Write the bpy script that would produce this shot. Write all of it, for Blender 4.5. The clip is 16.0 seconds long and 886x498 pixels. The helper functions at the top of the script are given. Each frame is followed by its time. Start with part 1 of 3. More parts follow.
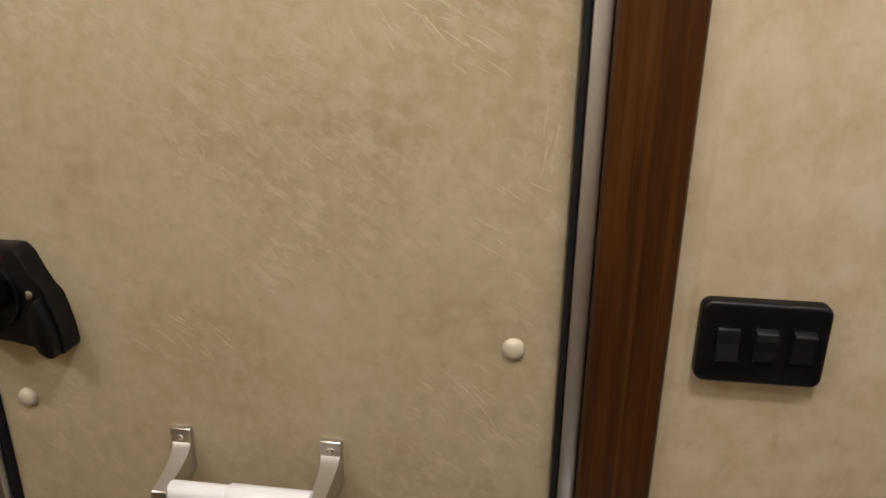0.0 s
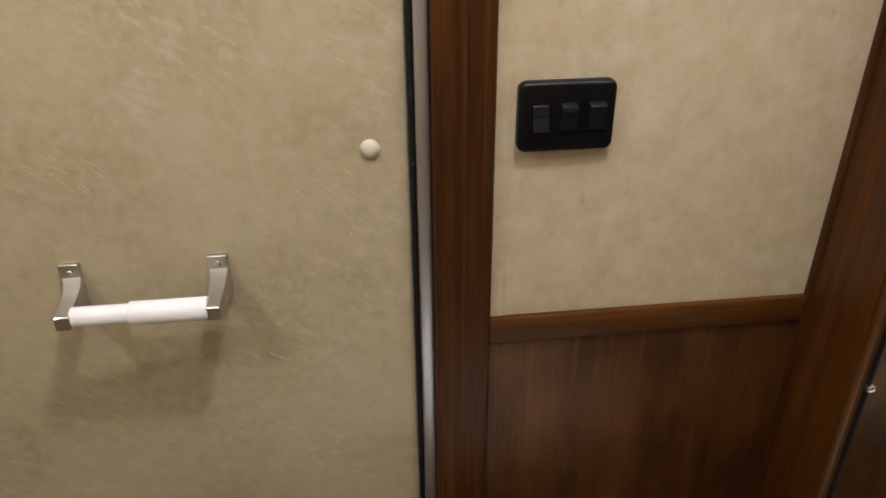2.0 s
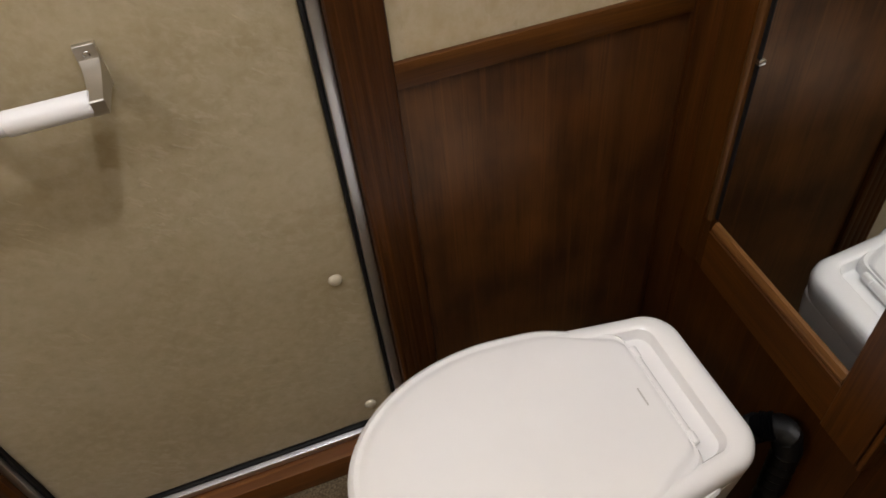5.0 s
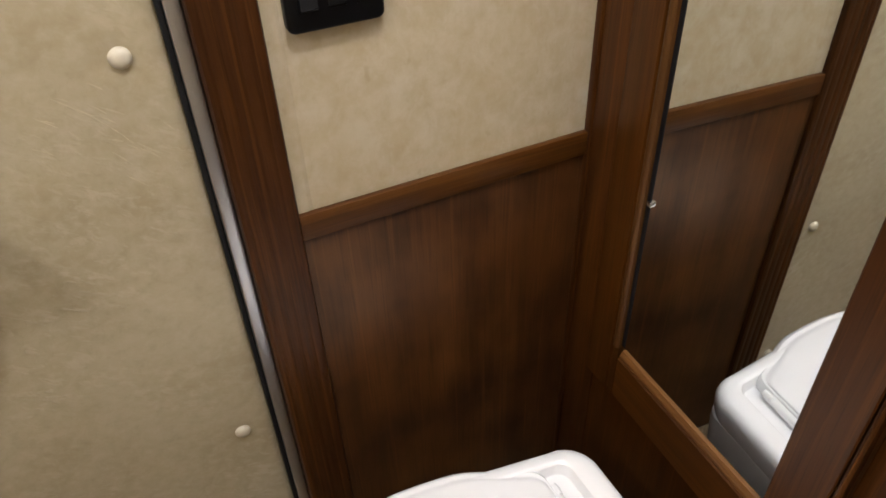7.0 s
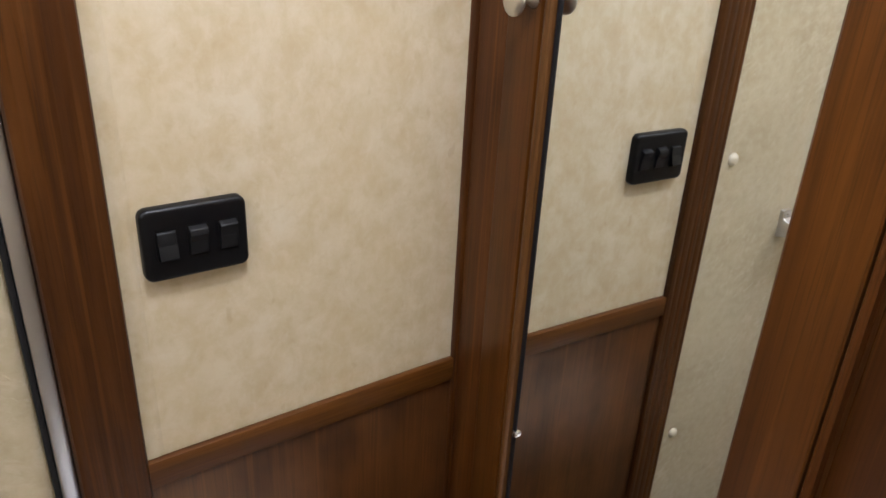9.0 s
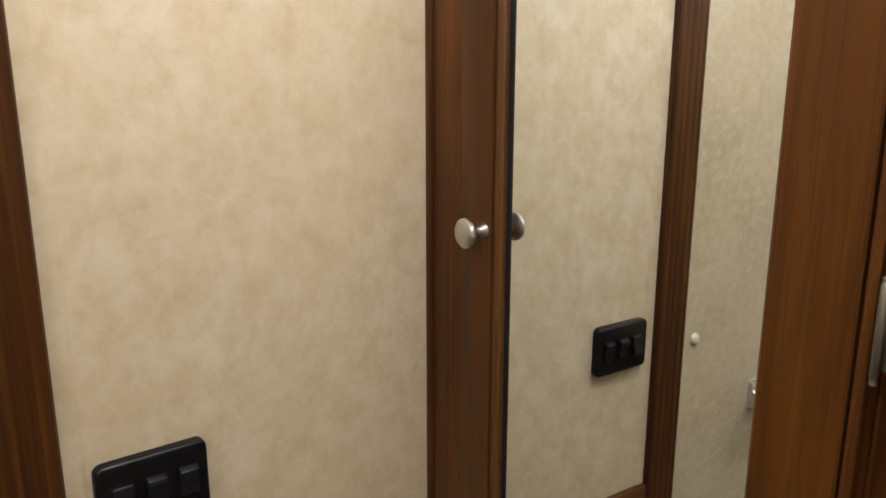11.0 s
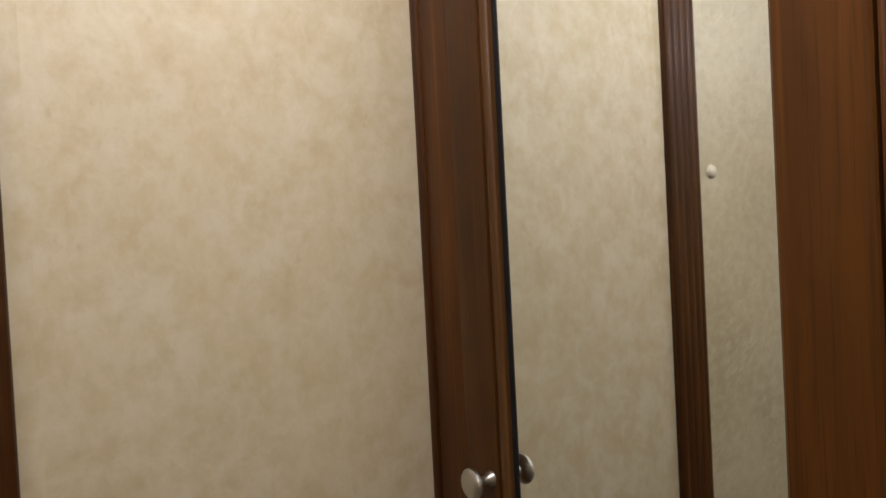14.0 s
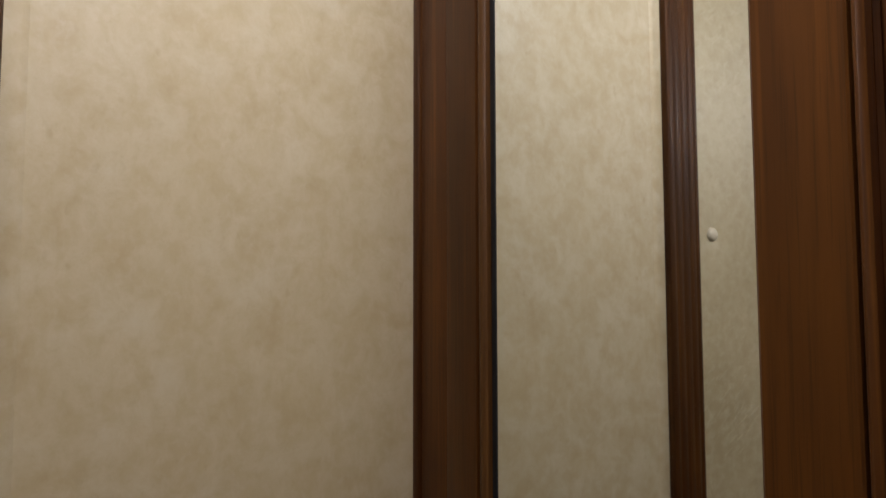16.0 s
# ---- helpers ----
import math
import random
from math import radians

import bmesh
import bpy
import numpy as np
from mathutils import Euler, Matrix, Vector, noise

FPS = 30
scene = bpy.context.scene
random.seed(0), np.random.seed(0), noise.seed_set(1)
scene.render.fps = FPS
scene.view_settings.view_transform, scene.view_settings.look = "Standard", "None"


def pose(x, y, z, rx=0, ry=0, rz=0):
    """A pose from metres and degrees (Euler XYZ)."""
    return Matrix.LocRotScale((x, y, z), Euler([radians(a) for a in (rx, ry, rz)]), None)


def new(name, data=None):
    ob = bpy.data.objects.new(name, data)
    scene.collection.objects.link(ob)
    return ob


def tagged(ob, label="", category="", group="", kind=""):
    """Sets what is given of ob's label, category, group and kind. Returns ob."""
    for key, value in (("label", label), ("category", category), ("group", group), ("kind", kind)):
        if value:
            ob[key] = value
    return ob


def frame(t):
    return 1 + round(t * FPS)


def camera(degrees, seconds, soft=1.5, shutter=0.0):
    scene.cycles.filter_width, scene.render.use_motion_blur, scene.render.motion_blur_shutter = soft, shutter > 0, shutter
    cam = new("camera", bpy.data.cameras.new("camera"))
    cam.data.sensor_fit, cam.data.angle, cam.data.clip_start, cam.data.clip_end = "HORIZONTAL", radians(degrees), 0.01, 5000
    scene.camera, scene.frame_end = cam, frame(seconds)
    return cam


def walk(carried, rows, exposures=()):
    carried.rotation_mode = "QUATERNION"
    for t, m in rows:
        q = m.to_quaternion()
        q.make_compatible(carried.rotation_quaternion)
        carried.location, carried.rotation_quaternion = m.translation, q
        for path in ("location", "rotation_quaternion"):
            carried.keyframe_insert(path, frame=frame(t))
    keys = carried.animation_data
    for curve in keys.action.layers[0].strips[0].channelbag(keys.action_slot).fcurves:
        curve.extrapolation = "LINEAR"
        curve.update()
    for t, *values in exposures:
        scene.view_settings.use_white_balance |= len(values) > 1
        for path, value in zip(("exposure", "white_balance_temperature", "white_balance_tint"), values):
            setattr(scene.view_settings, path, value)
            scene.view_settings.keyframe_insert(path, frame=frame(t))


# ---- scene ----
# camera and walk
cam = camera(63.65, 16.0, soft=1.6)
PATH = [
    (0, -0.1110, -0.5548, 1.3126, 7.889, -19.807, -0.438),
    (0.5, -0.0787, -0.6290, 1.2988, 9.081, -18.053, -1.946),
    (1, -0.0609, -0.6825, 1.3075, 10.047, -17.421, -1.888),
    (1.3, -0.0470, -0.6886, 1.3103, 4.078, -20.276, -0.848),
    (1.5, -0.0926, -0.6851, 1.3003, 0.320, -23.180, -1.006),
    (2, -0.1285, -0.6874, 1.2743, -6.693, -28.459, 0.483),
    (2.5, -0.1488, -0.6952, 1.2566, -9.517, -32.512, 2.133),
    (3, -0.1385, -0.7024, 1.2441, -10.476, -38.443, 3.534),
    (3.5, -0.1485, -0.7096, 1.2311, -12.483, -44.379, 5.186),
    (6, -0.1497, -0.6837, 1.2391, -22.780, -45.399, 2.259),
    (6.5, -0.1405, -0.6706, 1.2512, -24.014, -42.545, 1.652),
    (7, -0.1315, -0.6649, 1.2693, -26.699, -38.402, 1.842),
    (7.5, -0.1254, -0.6538, 1.2829, -29.143, -34.407, 0.690),
    (8, -0.1209, -0.6473, 1.2884, -32.151, -30.659, -1.326),
    (8.5, -0.1123, -0.6406, 1.3005, -33.752, -27.425, -1.730),
    (9, -0.1007, -0.6470, 1.3284, -34.981, -24.284, -2.647),
    (9.5, -0.0967, -0.6371, 1.3487, -37.104, -20.745, -2.396),
    (10, -0.0921, -0.6423, 1.3669, -37.802, -17.520, -2.179),
    (12.5, -0.0694, -0.6406, 1.4698, -37.556, -6.707, 2.636),
    (13, -0.0666, -0.6454, 1.4868, -36.778, -4.625, 1.795),
    (13.5, -0.0589, -0.6342, 1.4928, -36.802, -2.718, 2.133),
    (14, -0.0569, -0.6386, 1.5082, -36.961, -1.211, 2.930),
    (14.5, -0.0541, -0.6427, 1.5203, -37.148, 0.780, 2.974),
    (15, -0.0570, -0.6491, 1.5273, -37.031, 2.338, 1.798),
    (15.5, -0.0505, -0.6450, 1.5291, -36.568, 6.279, 1.089),
    (16, -0.0394, -0.6512, 1.4850, -35.993, 4.011, 0.098),
]
EXPOSURES = [(0, -0.10, 6900, 10), (1.5, 0.02, 6650, 10), (3.5, 0.5, 6150, 10), (5.8, -0.30, 6750, 10), (6.2, -0.12, 6650, 10), (7, 0.40, 6350, 10), (8, 0.62, 5900, 10),
             (9, 0.60, 5900, 10), (10.2, 0.33, 6350, 10), (12.5, -0.38, 6500, 10), (14.5, -0.84, 6550, 10), (15.5, -1.04, 6550, 10), (16, -1.22, 6700, 10)]
walk(cam, [(t, pose(x, y, z, 90 + pitch, roll, yaw)) for t, x, y, z, yaw, pitch, roll in PATH], EXPOSURES)

# light: two ceiling bulbs and the dim glow of the rooms beyond
world = bpy.data.worlds.new("world")
world.use_nodes = True
world.node_tree.nodes["Background"].inputs["Color"].default_value = (1.0, 0.9, 0.75, 1)
world.node_tree.nodes["Background"].inputs["Strength"].default_value = 0.005
scene.world = world


def ceiling_bulb(x, y, z, watts, size, colour):
    data = bpy.data.lights.new("ceiling_bulb", "POINT")
    data.shadow_soft_size, data.energy, data.color = size, watts, colour
    new("ceiling_bulb", data).location = (x, y, z)


WARM = (0.98, 0.98, 1.045)
ceiling_bulb(-0.95, -0.76, 2.02, 15.0, 0.035, WARM)
ceiling_bulb(0.08, -0.50, 2.08, 23.5, 0.045, WARM)

# ---------------------------------------------------------------- materials


def material(name, rough=0.5, metal=0.0, coat=0.0):
    m = bpy.data.materials.new(name)
    m.use_nodes = True
    n = m.node_tree.nodes
    b = n["Principled BSDF"]
    b.inputs["Roughness"].default_value = rough
    b.inputs["Metallic"].default_value = metal
    b.inputs["Coat Weight"].default_value = coat
    b.inputs["Coat Roughness"].default_value = 0.18
    return m, n, m.node_tree.links, b


def coords(n, l, scale, space="Object", turn=(0, 0, 0)):
    c = n.new("ShaderNodeTexCoord")
    k = n.new("ShaderNodeMapping")
    k.vector_type = "TEXTURE"
    k.inputs["Scale"].default_value = [1 / a for a in scale]
    k.inputs["Rotation"].default_value = [radians(a) for a in turn]
    l.new(c.outputs[space], k.inputs["Vector"])
    return k.outputs["Vector"]


def noise_tex(n, l, vec, scale, detail=4.0, rough=0.55, distort=0.0):
    t = n.new("ShaderNodeTexNoise")
    t.inputs["Scale"].default_value = scale
    t.inputs["Detail"].default_value = detail
    t.inputs["Roughness"].default_value = rough
    t.inputs["Distortion"].default_value = distort
    l.new(vec, t.inputs["Vector"])
    return t.outputs["Fac"]


def ramp(n, l, fac, *stops):
    r = n.new("ShaderNodeValToRGB")
    e = r.color_ramp.elements
    while len(e) < len(stops):
        e.new(0.5)
    for s, (p, c) in zip(e, stops):
        s.position = p
        s.color = (*c, 1) if isinstance(c, tuple) else (c, c, c, 1)
    l.new(fac, r.inputs["Fac"])
    return r.outputs["Color"]


def mix(n, l, fac, a, b, how="MIX"):
    x = n.new("ShaderNodeMix")
    x.data_type, x.blend_type = "RGBA", how
    for sock, v in ((x.inputs[0], fac), (x.inputs[6], a), (x.inputs[7], b)):
        if isinstance(v, (int, float)):
            sock.default_value = v
        elif isinstance(v, tuple):
            sock.default_value = (*v, 1)
        else:
            l.new(v, sock)
    return x.outputs[2]


def times(n, l, a, b):
    x = n.new("ShaderNodeMath")
    x.operation = "MULTIPLY"
    for sock, v in ((x.inputs[0], a), (x.inputs[1], b)):
        if isinstance(v, (int, float)):
            sock.default_value = v
        else:
            l.new(v, sock)
    return x.outputs[0]


def bump(n, l, b, height, strength, distance=0.001, under=None):
    x = n.new("ShaderNodeBump")
    x.inputs["Strength"].default_value = strength
    x.inputs["Distance"].default_value = distance
    l.new(height, x.inputs["Height"])
    if under:
        l.new(under, x.inputs["Normal"])
    l.new(x.outputs["Normal"], b.inputs["Normal"])
    return x.outputs["Normal"]


def wood(name, dark, mid, light, rough=0.38, coat=0.05, turn=(0, 0, 0), scale=1.0, cloud=(6, 6, 2.2), cloudy=0.68, swirl=0.6, relief=0.18):
    """Stained hardwood, the grain along z before the turn."""
    m, n, l, b = material(name, rough, 0, coat)
    b.inputs["Specular IOR Level"].default_value = 0.20
    v = coords(n, l, (24 * scale, 24 * scale, 1.3 * scale), turn=turn)
    w = coords(n, l, cloud, turn=turn)
    grain = noise_tex(n, l, v, 1.6, 6, 0.62, swirl)
    pores = noise_tex(n, l, coords(n, l, (420, 420, 9), turn=turn), 1.0, 3, 0.6)
    blotch = noise_tex(n, l, w, 1.0, 3, 0.5)
    c = ramp(n, l, grain, (0.22, dark), (0.5, mid), (0.80, light))
    c = mix(n, l, ramp(n, l, blotch, (0.38, 0.0), (0.66, cloudy)), c, dark)
    streak = noise_tex(n, l, coords(n, l, (150, 150, 2.4), turn=turn), 1.0, 2, 0.5)
    c = mix(n, l, ramp(n, l, streak, (0.56, 0.0), (0.68, 0.45)), c, light)
    c = mix(n, l, ramp(n, l, pores, (0.36, 0.42), (0.49, 0.0)), c, tuple(x * 0.6 for x in dark))
    board = n.new("ShaderNodeObjectInfo").outputs["Random"]
    c = mix(n, l, 1.0, c, ramp(n, l, board, (0.0, (0.80, 0.77, 0.74)), (1.0, (1.18, 1.16, 1.12))), "MULTIPLY")
    l.new(c, b.inputs["Base Color"])
    l.new(ramp(n, l, blotch, (0.3, rough - 0.05), (0.7, rough + 0.12)), b.inputs["Roughness"])
    if relief:
        bump(n, l, b, pores, relief, 0.0006)
    return m


WOOD = wood("stained_wood", (0.030, 0.0090, 0.0018), (0.068, 0.0225, 0.0040), (0.122, 0.045, 0.0080))
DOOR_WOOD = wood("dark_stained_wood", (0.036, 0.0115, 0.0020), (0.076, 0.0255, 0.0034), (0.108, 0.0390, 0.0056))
WOOD_FLAT = wood("stained_wood_across", (0.052, 0.0180, 0.0036), (0.094, 0.0345, 0.0060), (0.135, 0.053, 0.0095), turn=(0, 90, 0))
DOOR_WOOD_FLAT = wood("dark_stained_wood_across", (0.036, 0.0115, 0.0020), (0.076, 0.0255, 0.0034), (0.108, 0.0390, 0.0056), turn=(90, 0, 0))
PANEL = wood("dark_panel_wood", (0.026, 0.0085, 0.0022), (0.096, 0.0360, 0.0092), (0.140, 0.0560, 0.0150), 0.36, 0.0, scale=0.45, cloud=(11, 11, 7), cloudy=0.85, swirl=0.3)
PANEL.node_tree.nodes["Principled BSDF"].inputs["Specular IOR Level"].default_value = 0.55
PANEL.node_tree.nodes["Principled BSDF"].inputs["Specular Tint"].default_value = (1.0, 0.80, 0.62, 1)
BEAD = wood("light_wood_beading", (0.055, 0.0220, 0.0060), (0.085, 0.0370, 0.0105), (0.110, 0.050, 0.0150), 0.38, 0.1)
THRESHOLD = wood("reddish_wood", (0.090, 0.030, 0.0060), (0.160, 0.058, 0.0110), (0.21, 0.085, 0.0170), turn=(0, 90, 0))
OAK = wood("worn_oak_edge", (0.11, 0.043, 0.011), (0.20, 0.088, 0.024), (0.27, 0.125, 0.037), 0.4, 0.2, turn=(90, 0, 0))

# wallpaper: mottled beige with fine upright flecks
WALLPAPER, n, l, b = material("beige_wallpaper", 0.5)
cloud = noise_tex(n, l, coords(n, l, (1, 1, 0.9)), 27.0, 5, 0.62, 0.3)
fleck = noise_tex(n, l, coords(n, l, (1, 1, 0.75)), 80.0, 4, 0.62, 0.3)
spot = noise_tex(n, l, coords(n, l, (1, 1, 0.6)), 62.0, 2, 0.5)
tint = noise_tex(n, l, coords(n, l, (1, 1, 0.8)), 5.0, 3, 0.55)
c = ramp(n, l, cloud, (0.30, (0.418, 0.332, 0.202)), (0.47, (0.455, 0.373, 0.240)), (0.66, (0.512, 0.440, 0.314)))
c = mix(n, l, ramp(n, l, fleck, (0.48, 0.0), (0.68, 0.34)), c, (0.54, 0.475, 0.365))
c = mix(n, l, ramp(n, l, fleck, (0.30, 0.24), (0.43, 0.0)), c, (0.35, 0.262, 0.150))
c = mix(n, l, ramp(n, l, spot, (0.25, 0.32), (0.33, 0.0)), c, (0.32, 0.232, 0.125))
c = mix(n, l, ramp(n, l, tint, (0.40, 0.0), (0.68, 0.34)), c, (0.445, 0.355, 0.205))
l.new(c, b.inputs["Base Color"])
l.new(ramp(n, l, cloud, (0.3, 0.46), (0.7, 0.56)), b.inputs["Roughness"])
bump(n, l, b, fleck, 0.12, 0.0006)

# door vinyl: olive tan, marbled, with clusters of short pale creases
VINYL, n, l, b = material("tan_vinyl", 0.42)
marble = noise_tex(n, l, coords(n, l, (1, 1, 1)), 6.5, 6, 0.60, 0.6)
fine = noise_tex(n, l, coords(n, l, (1, 1, 1)), 60.0, 5, 0.62, 0.25)
patch = noise_tex(n, l, coords(n, l, (1, 1, 1)), 8.0, 2, 0.5)
patch2 = noise_tex(n, l, coords(n, l, (1, 1.3, 1)), 9.0, 2, 0.5)
crease = noise_tex(n, l, coords(n, l, (1.0, 1.0, 5.5), turn=(0, 28, 0)), 19.0, 2, 0.5, 0.45)
crease2 = noise_tex(n, l, coords(n, l, (1.0, 1.0, 4.8), turn=(0, 52, 0)), 22.0, 2, 0.5, 0.45)
line = ramp(n, l, crease, (0.475, 0.0), (0.50, 1.0), (0.525, 0.0))
line2 = ramp(n, l, crease2, (0.48, 0.0), (0.50, 1.0), (0.52, 0.0))
where = ramp(n, l, patch, (0.60, 0.0), (0.68, 1.0))
where2 = ramp(n, l, patch2, (0.61, 0.0), (0.69, 0.8))
folds = mix(n, l, 1.0, times(n, l, line, where), times(n, l, line2, where2), "ADD")
c = ramp(n, l, marble, (0.28, (0.345, 0.280, 0.162)), (0.50, (0.412, 0.343, 0.210)), (0.75, (0.460, 0.396, 0.260)))
c = mix(n, l, ramp(n, l, fine, (0.46, 0.0), (0.68, 0.55)), c, (0.49, 0.430, 0.305))
c = mix(n, l, ramp(n, l, fine, (0.29, 0.45), (0.45, 0.0)), c, (0.320, 0.256, 0.150))
pucker = noise_tex(n, l, coords(n, l, (1.0, 1.0, 2.4), turn=(0, 36, 0)), 40.0, 3, 0.6, 0.4)
area = noise_tex(n, l, coords(n, l, (1, 1, 1)), 5.5, 2, 0.5)
worn = times(n, l, ramp(n, l, pucker, (0.52, 0.0), (0.66, 1.0)), ramp(n, l, area, (0.40, 0.0), (0.68, 1.0)))
c = mix(n, l, times(n, l, worn, 0.50), c, (0.56, 0.50, 0.37))
c = mix(n, l, times(n, l, folds, 0.20), c, (0.58, 0.52, 0.40))
b.inputs["Specular IOR Level"].default_value = 0.85
b.inputs["Sheen Weight"].default_value = 0.25
b.inputs["Sheen Roughness"].default_value = 0.4
l.new(c, b.inputs["Base Color"])
l.new(ramp(n, l, marble, (0.3, 0.40), (0.7, 0.50)), b.inputs["Roughness"])
under = bump(n, l, b, fine, 0.25, 0.0012)
under = bump(n, l, b, worn, 0.24, 0.0012, under)
bump(n, l, b, folds, 0.10, 0.0010, under)


def plain(name, colour, rough, metal=0.0, coat=0.0, vary=0.12, scale=30.0, relief=0.05):
    """One colour with a faint unevenness in tone, gloss and surface."""
    m, n, l, b = material(name, rough, metal, coat)
    f = noise_tex(n, l, coords(n, l, (1, 1, 1)), scale, 5, 0.6)
    l.new(ramp(n, l, f, (0.3, tuple(x * (1 - vary) for x in colour)), (0.7, tuple(min(1, x * (1 + vary)) for x in colour))), b.inputs["Base Color"])
    if not metal:
        l.new(ramp(n, l, f, (0.3, max(0.02, rough * 0.85)), (0.7, min(1, rough * 1.2))), b.inputs["Roughness"])
    if relief:
        bump(n, l, b, f, relief, 0.0008)
    return m


BUTTON = plain("cream_plastic", (0.56, 0.50, 0.38), 0.4, vary=0.06)
RUBBER = plain("black_rubber", (0.008, 0.008, 0.009), 0.55)
ALUMINIUM = plain("brushed_aluminium", (0.66, 0.66, 0.70), 0.36, 1.0, vary=0.05, scale=12, relief=0.0)
NICKEL = plain("satin_nickel", (0.60, 0.58, 0.55), 0.30, 1.0, vary=0.02, relief=0.0)
HINGE = plain("dull_hinge_metal", (0.30, 0.29, 0.28), 0.30, 1.0, vary=0.08, relief=0.01)
STEEL = plain("screw_steel", (0.7, 0.7, 0.7), 0.22, 1.0)
BLACK = plain("black_plastic", (0.0032, 0.0032, 0.0038), 0.36, vary=0.2, scale=60)
BLACK_ROCKER = plain("black_rocker_plastic", (0.0075, 0.0075, 0.0080), 0.42, vary=0.05, scale=200, relief=0.0)
for dark in (RUBBER, BLACK, BLACK_ROCKER):
    dark.node_tree.nodes["Principled BSDF"].inputs["Specular IOR Level"].default_value = 0.22
RED = plain("red_mark", (0.07, 0.010, 0.016), 0.5)
WHITE = plain("white_roller_plastic", (0.82, 0.82, 0.83), 0.35, vary=0.02)
TOILET = plain("white_toilet_plastic", (0.88, 0.88, 0.885), 0.22, coat=0.3, vary=0.015, scale=9, relief=0.0)
MARK = plain("grey_embossing", (0.55, 0.54, 0.53), 0.4, vary=0.02)
BIN = plain("white_bin_plastic", (0.74, 0.73, 0.72), 0.4, vary=0.03)
CEILING = plain("pale_ceiling_board", (0.66, 0.62, 0.54), 0.7, vary=0.05)

MIRROR, n, l, b = material("mirror_silver", 0.015, 1.0)
f = noise_tex(n, l, coords(n, l, (1, 1, 1)), 3.0, 2)
l.new(ramp(n, l, f, (0.3, (0.85, 0.885, 0.895)), (0.7, (0.88, 0.915, 0.925))), b.inputs["Base Color"])

# carpet: short brown loops
CARPET, n, l, b = material("brown_carpet", 0.95)
loop = noise_tex(n, l, coords(n, l, (1, 1, 1)), 240.0, 3, 0.7)
worn = noise_tex(n, l, coords(n, l, (1, 1, 1)), 22.0, 4, 0.6)
c = ramp(n, l, loop, (0.32, (0.050, 0.034, 0.018)), (0.5, (0.145, 0.105, 0.060)), (0.68, (0.29, 0.23, 0.15)))
c = mix(n, l, ramp(n, l, worn, (0.35, 0.0), (0.7, 0.6)), c, (0.085, 0.058, 0.030))
l.new(c, b.inputs["Base Color"])
bump(n, l, b, loop, 0.9, 0.004)

# ---------------------------------------------------------------- mesh helpers


def smooth(ob, angle=35):
    for p in ob.data.polygons:
        p.use_smooth = True
    ob.data.set_sharp_from_angle(angle=radians(angle))
    return ob


def part(name, bm, mat, parent=None, label="", soft=True):
    me = bpy.data.meshes.new(name)
    bmesh.ops.recalc_face_normals(bm, faces=bm.faces)
    bm.to_mesh(me)
    bm.free()
    me.materials.append(mat)
    ob = new(name, me)
    ob.parent = parent
    if label:
        tagged(ob, label)
    return smooth(ob) if soft else ob


def empty(name, at=(0, 0, 0), turn=0.0):
    ob = new(name)
    ob.matrix_world = pose(*at, 0, 0, turn)
    ob.empty_display_size = 0.05
    return ob


def block(x0, x1, y0, y1, z0, z1, bevel=0.0, segments=2, bm=None):
    bm = bm or bmesh.new()
    made = bmesh.ops.create_cube(bm, size=1)["verts"]
    for v in made:
        v.co = Vector((x0 + (v.co.x + 0.5) * (x1 - x0), y0 + (v.co.y + 0.5) * (y1 - y0), z0 + (v.co.z + 0.5) * (z1 - z0)))
    if bevel:
        edges = {e for v in made for e in v.link_edges}
        bmesh.ops.bevel(bm, geom=list(edges), offset=bevel, segments=segments, affect="EDGES", profile=0.5)
    return bm


def rod(a, b, r0, r1=None, sides=20, bm=None, bevel=0.0):
    bm = bm or bmesh.new()
    a, b = Vector(a), Vector(b)
    m = Matrix.Translation((a + b) / 2) @ (b - a).to_track_quat("Z", "Y").to_matrix().to_4x4()
    made = bmesh.ops.create_cone(bm, cap_ends=True, segments=sides, radius1=r0, radius2=r0 if r1 is None else r1, depth=(b - a).length, matrix=m)["verts"]
    if bevel:
        rims = {e for v in made for e in v.link_edges if any(len(f.verts) > 4 for f in e.link_faces)}
        bmesh.ops.bevel(bm, geom=list(rims), offset=bevel, segments=2, affect="EDGES", profile=0.5)
    return bm


def extrude_outline(outline, lo, hi, axis, bevel=0.0):
    """A closed outline of 2D points pushed from lo to hi along an axis (0, 1 or 2)."""
    bm = bmesh.new()

    def place(p, h):
        q = list(p)
        q.insert(axis, h)
        return bm.verts.new(q)

    low, high = [place(p, lo) for p in outline], [place(p, hi) for p in outline]
    k = len(outline)
    bm.faces.new(low)
    bm.faces.new(high[::-1])
    for i in range(k):
        bm.faces.new((low[i], low[(i + 1) % k], high[(i + 1) % k], high[i]))
    if bevel:
        bmesh.ops.bevel(bm, geom=[e for e in bm.edges], offset=bevel, segments=2, affect="EDGES", profile=0.5)
    return bm


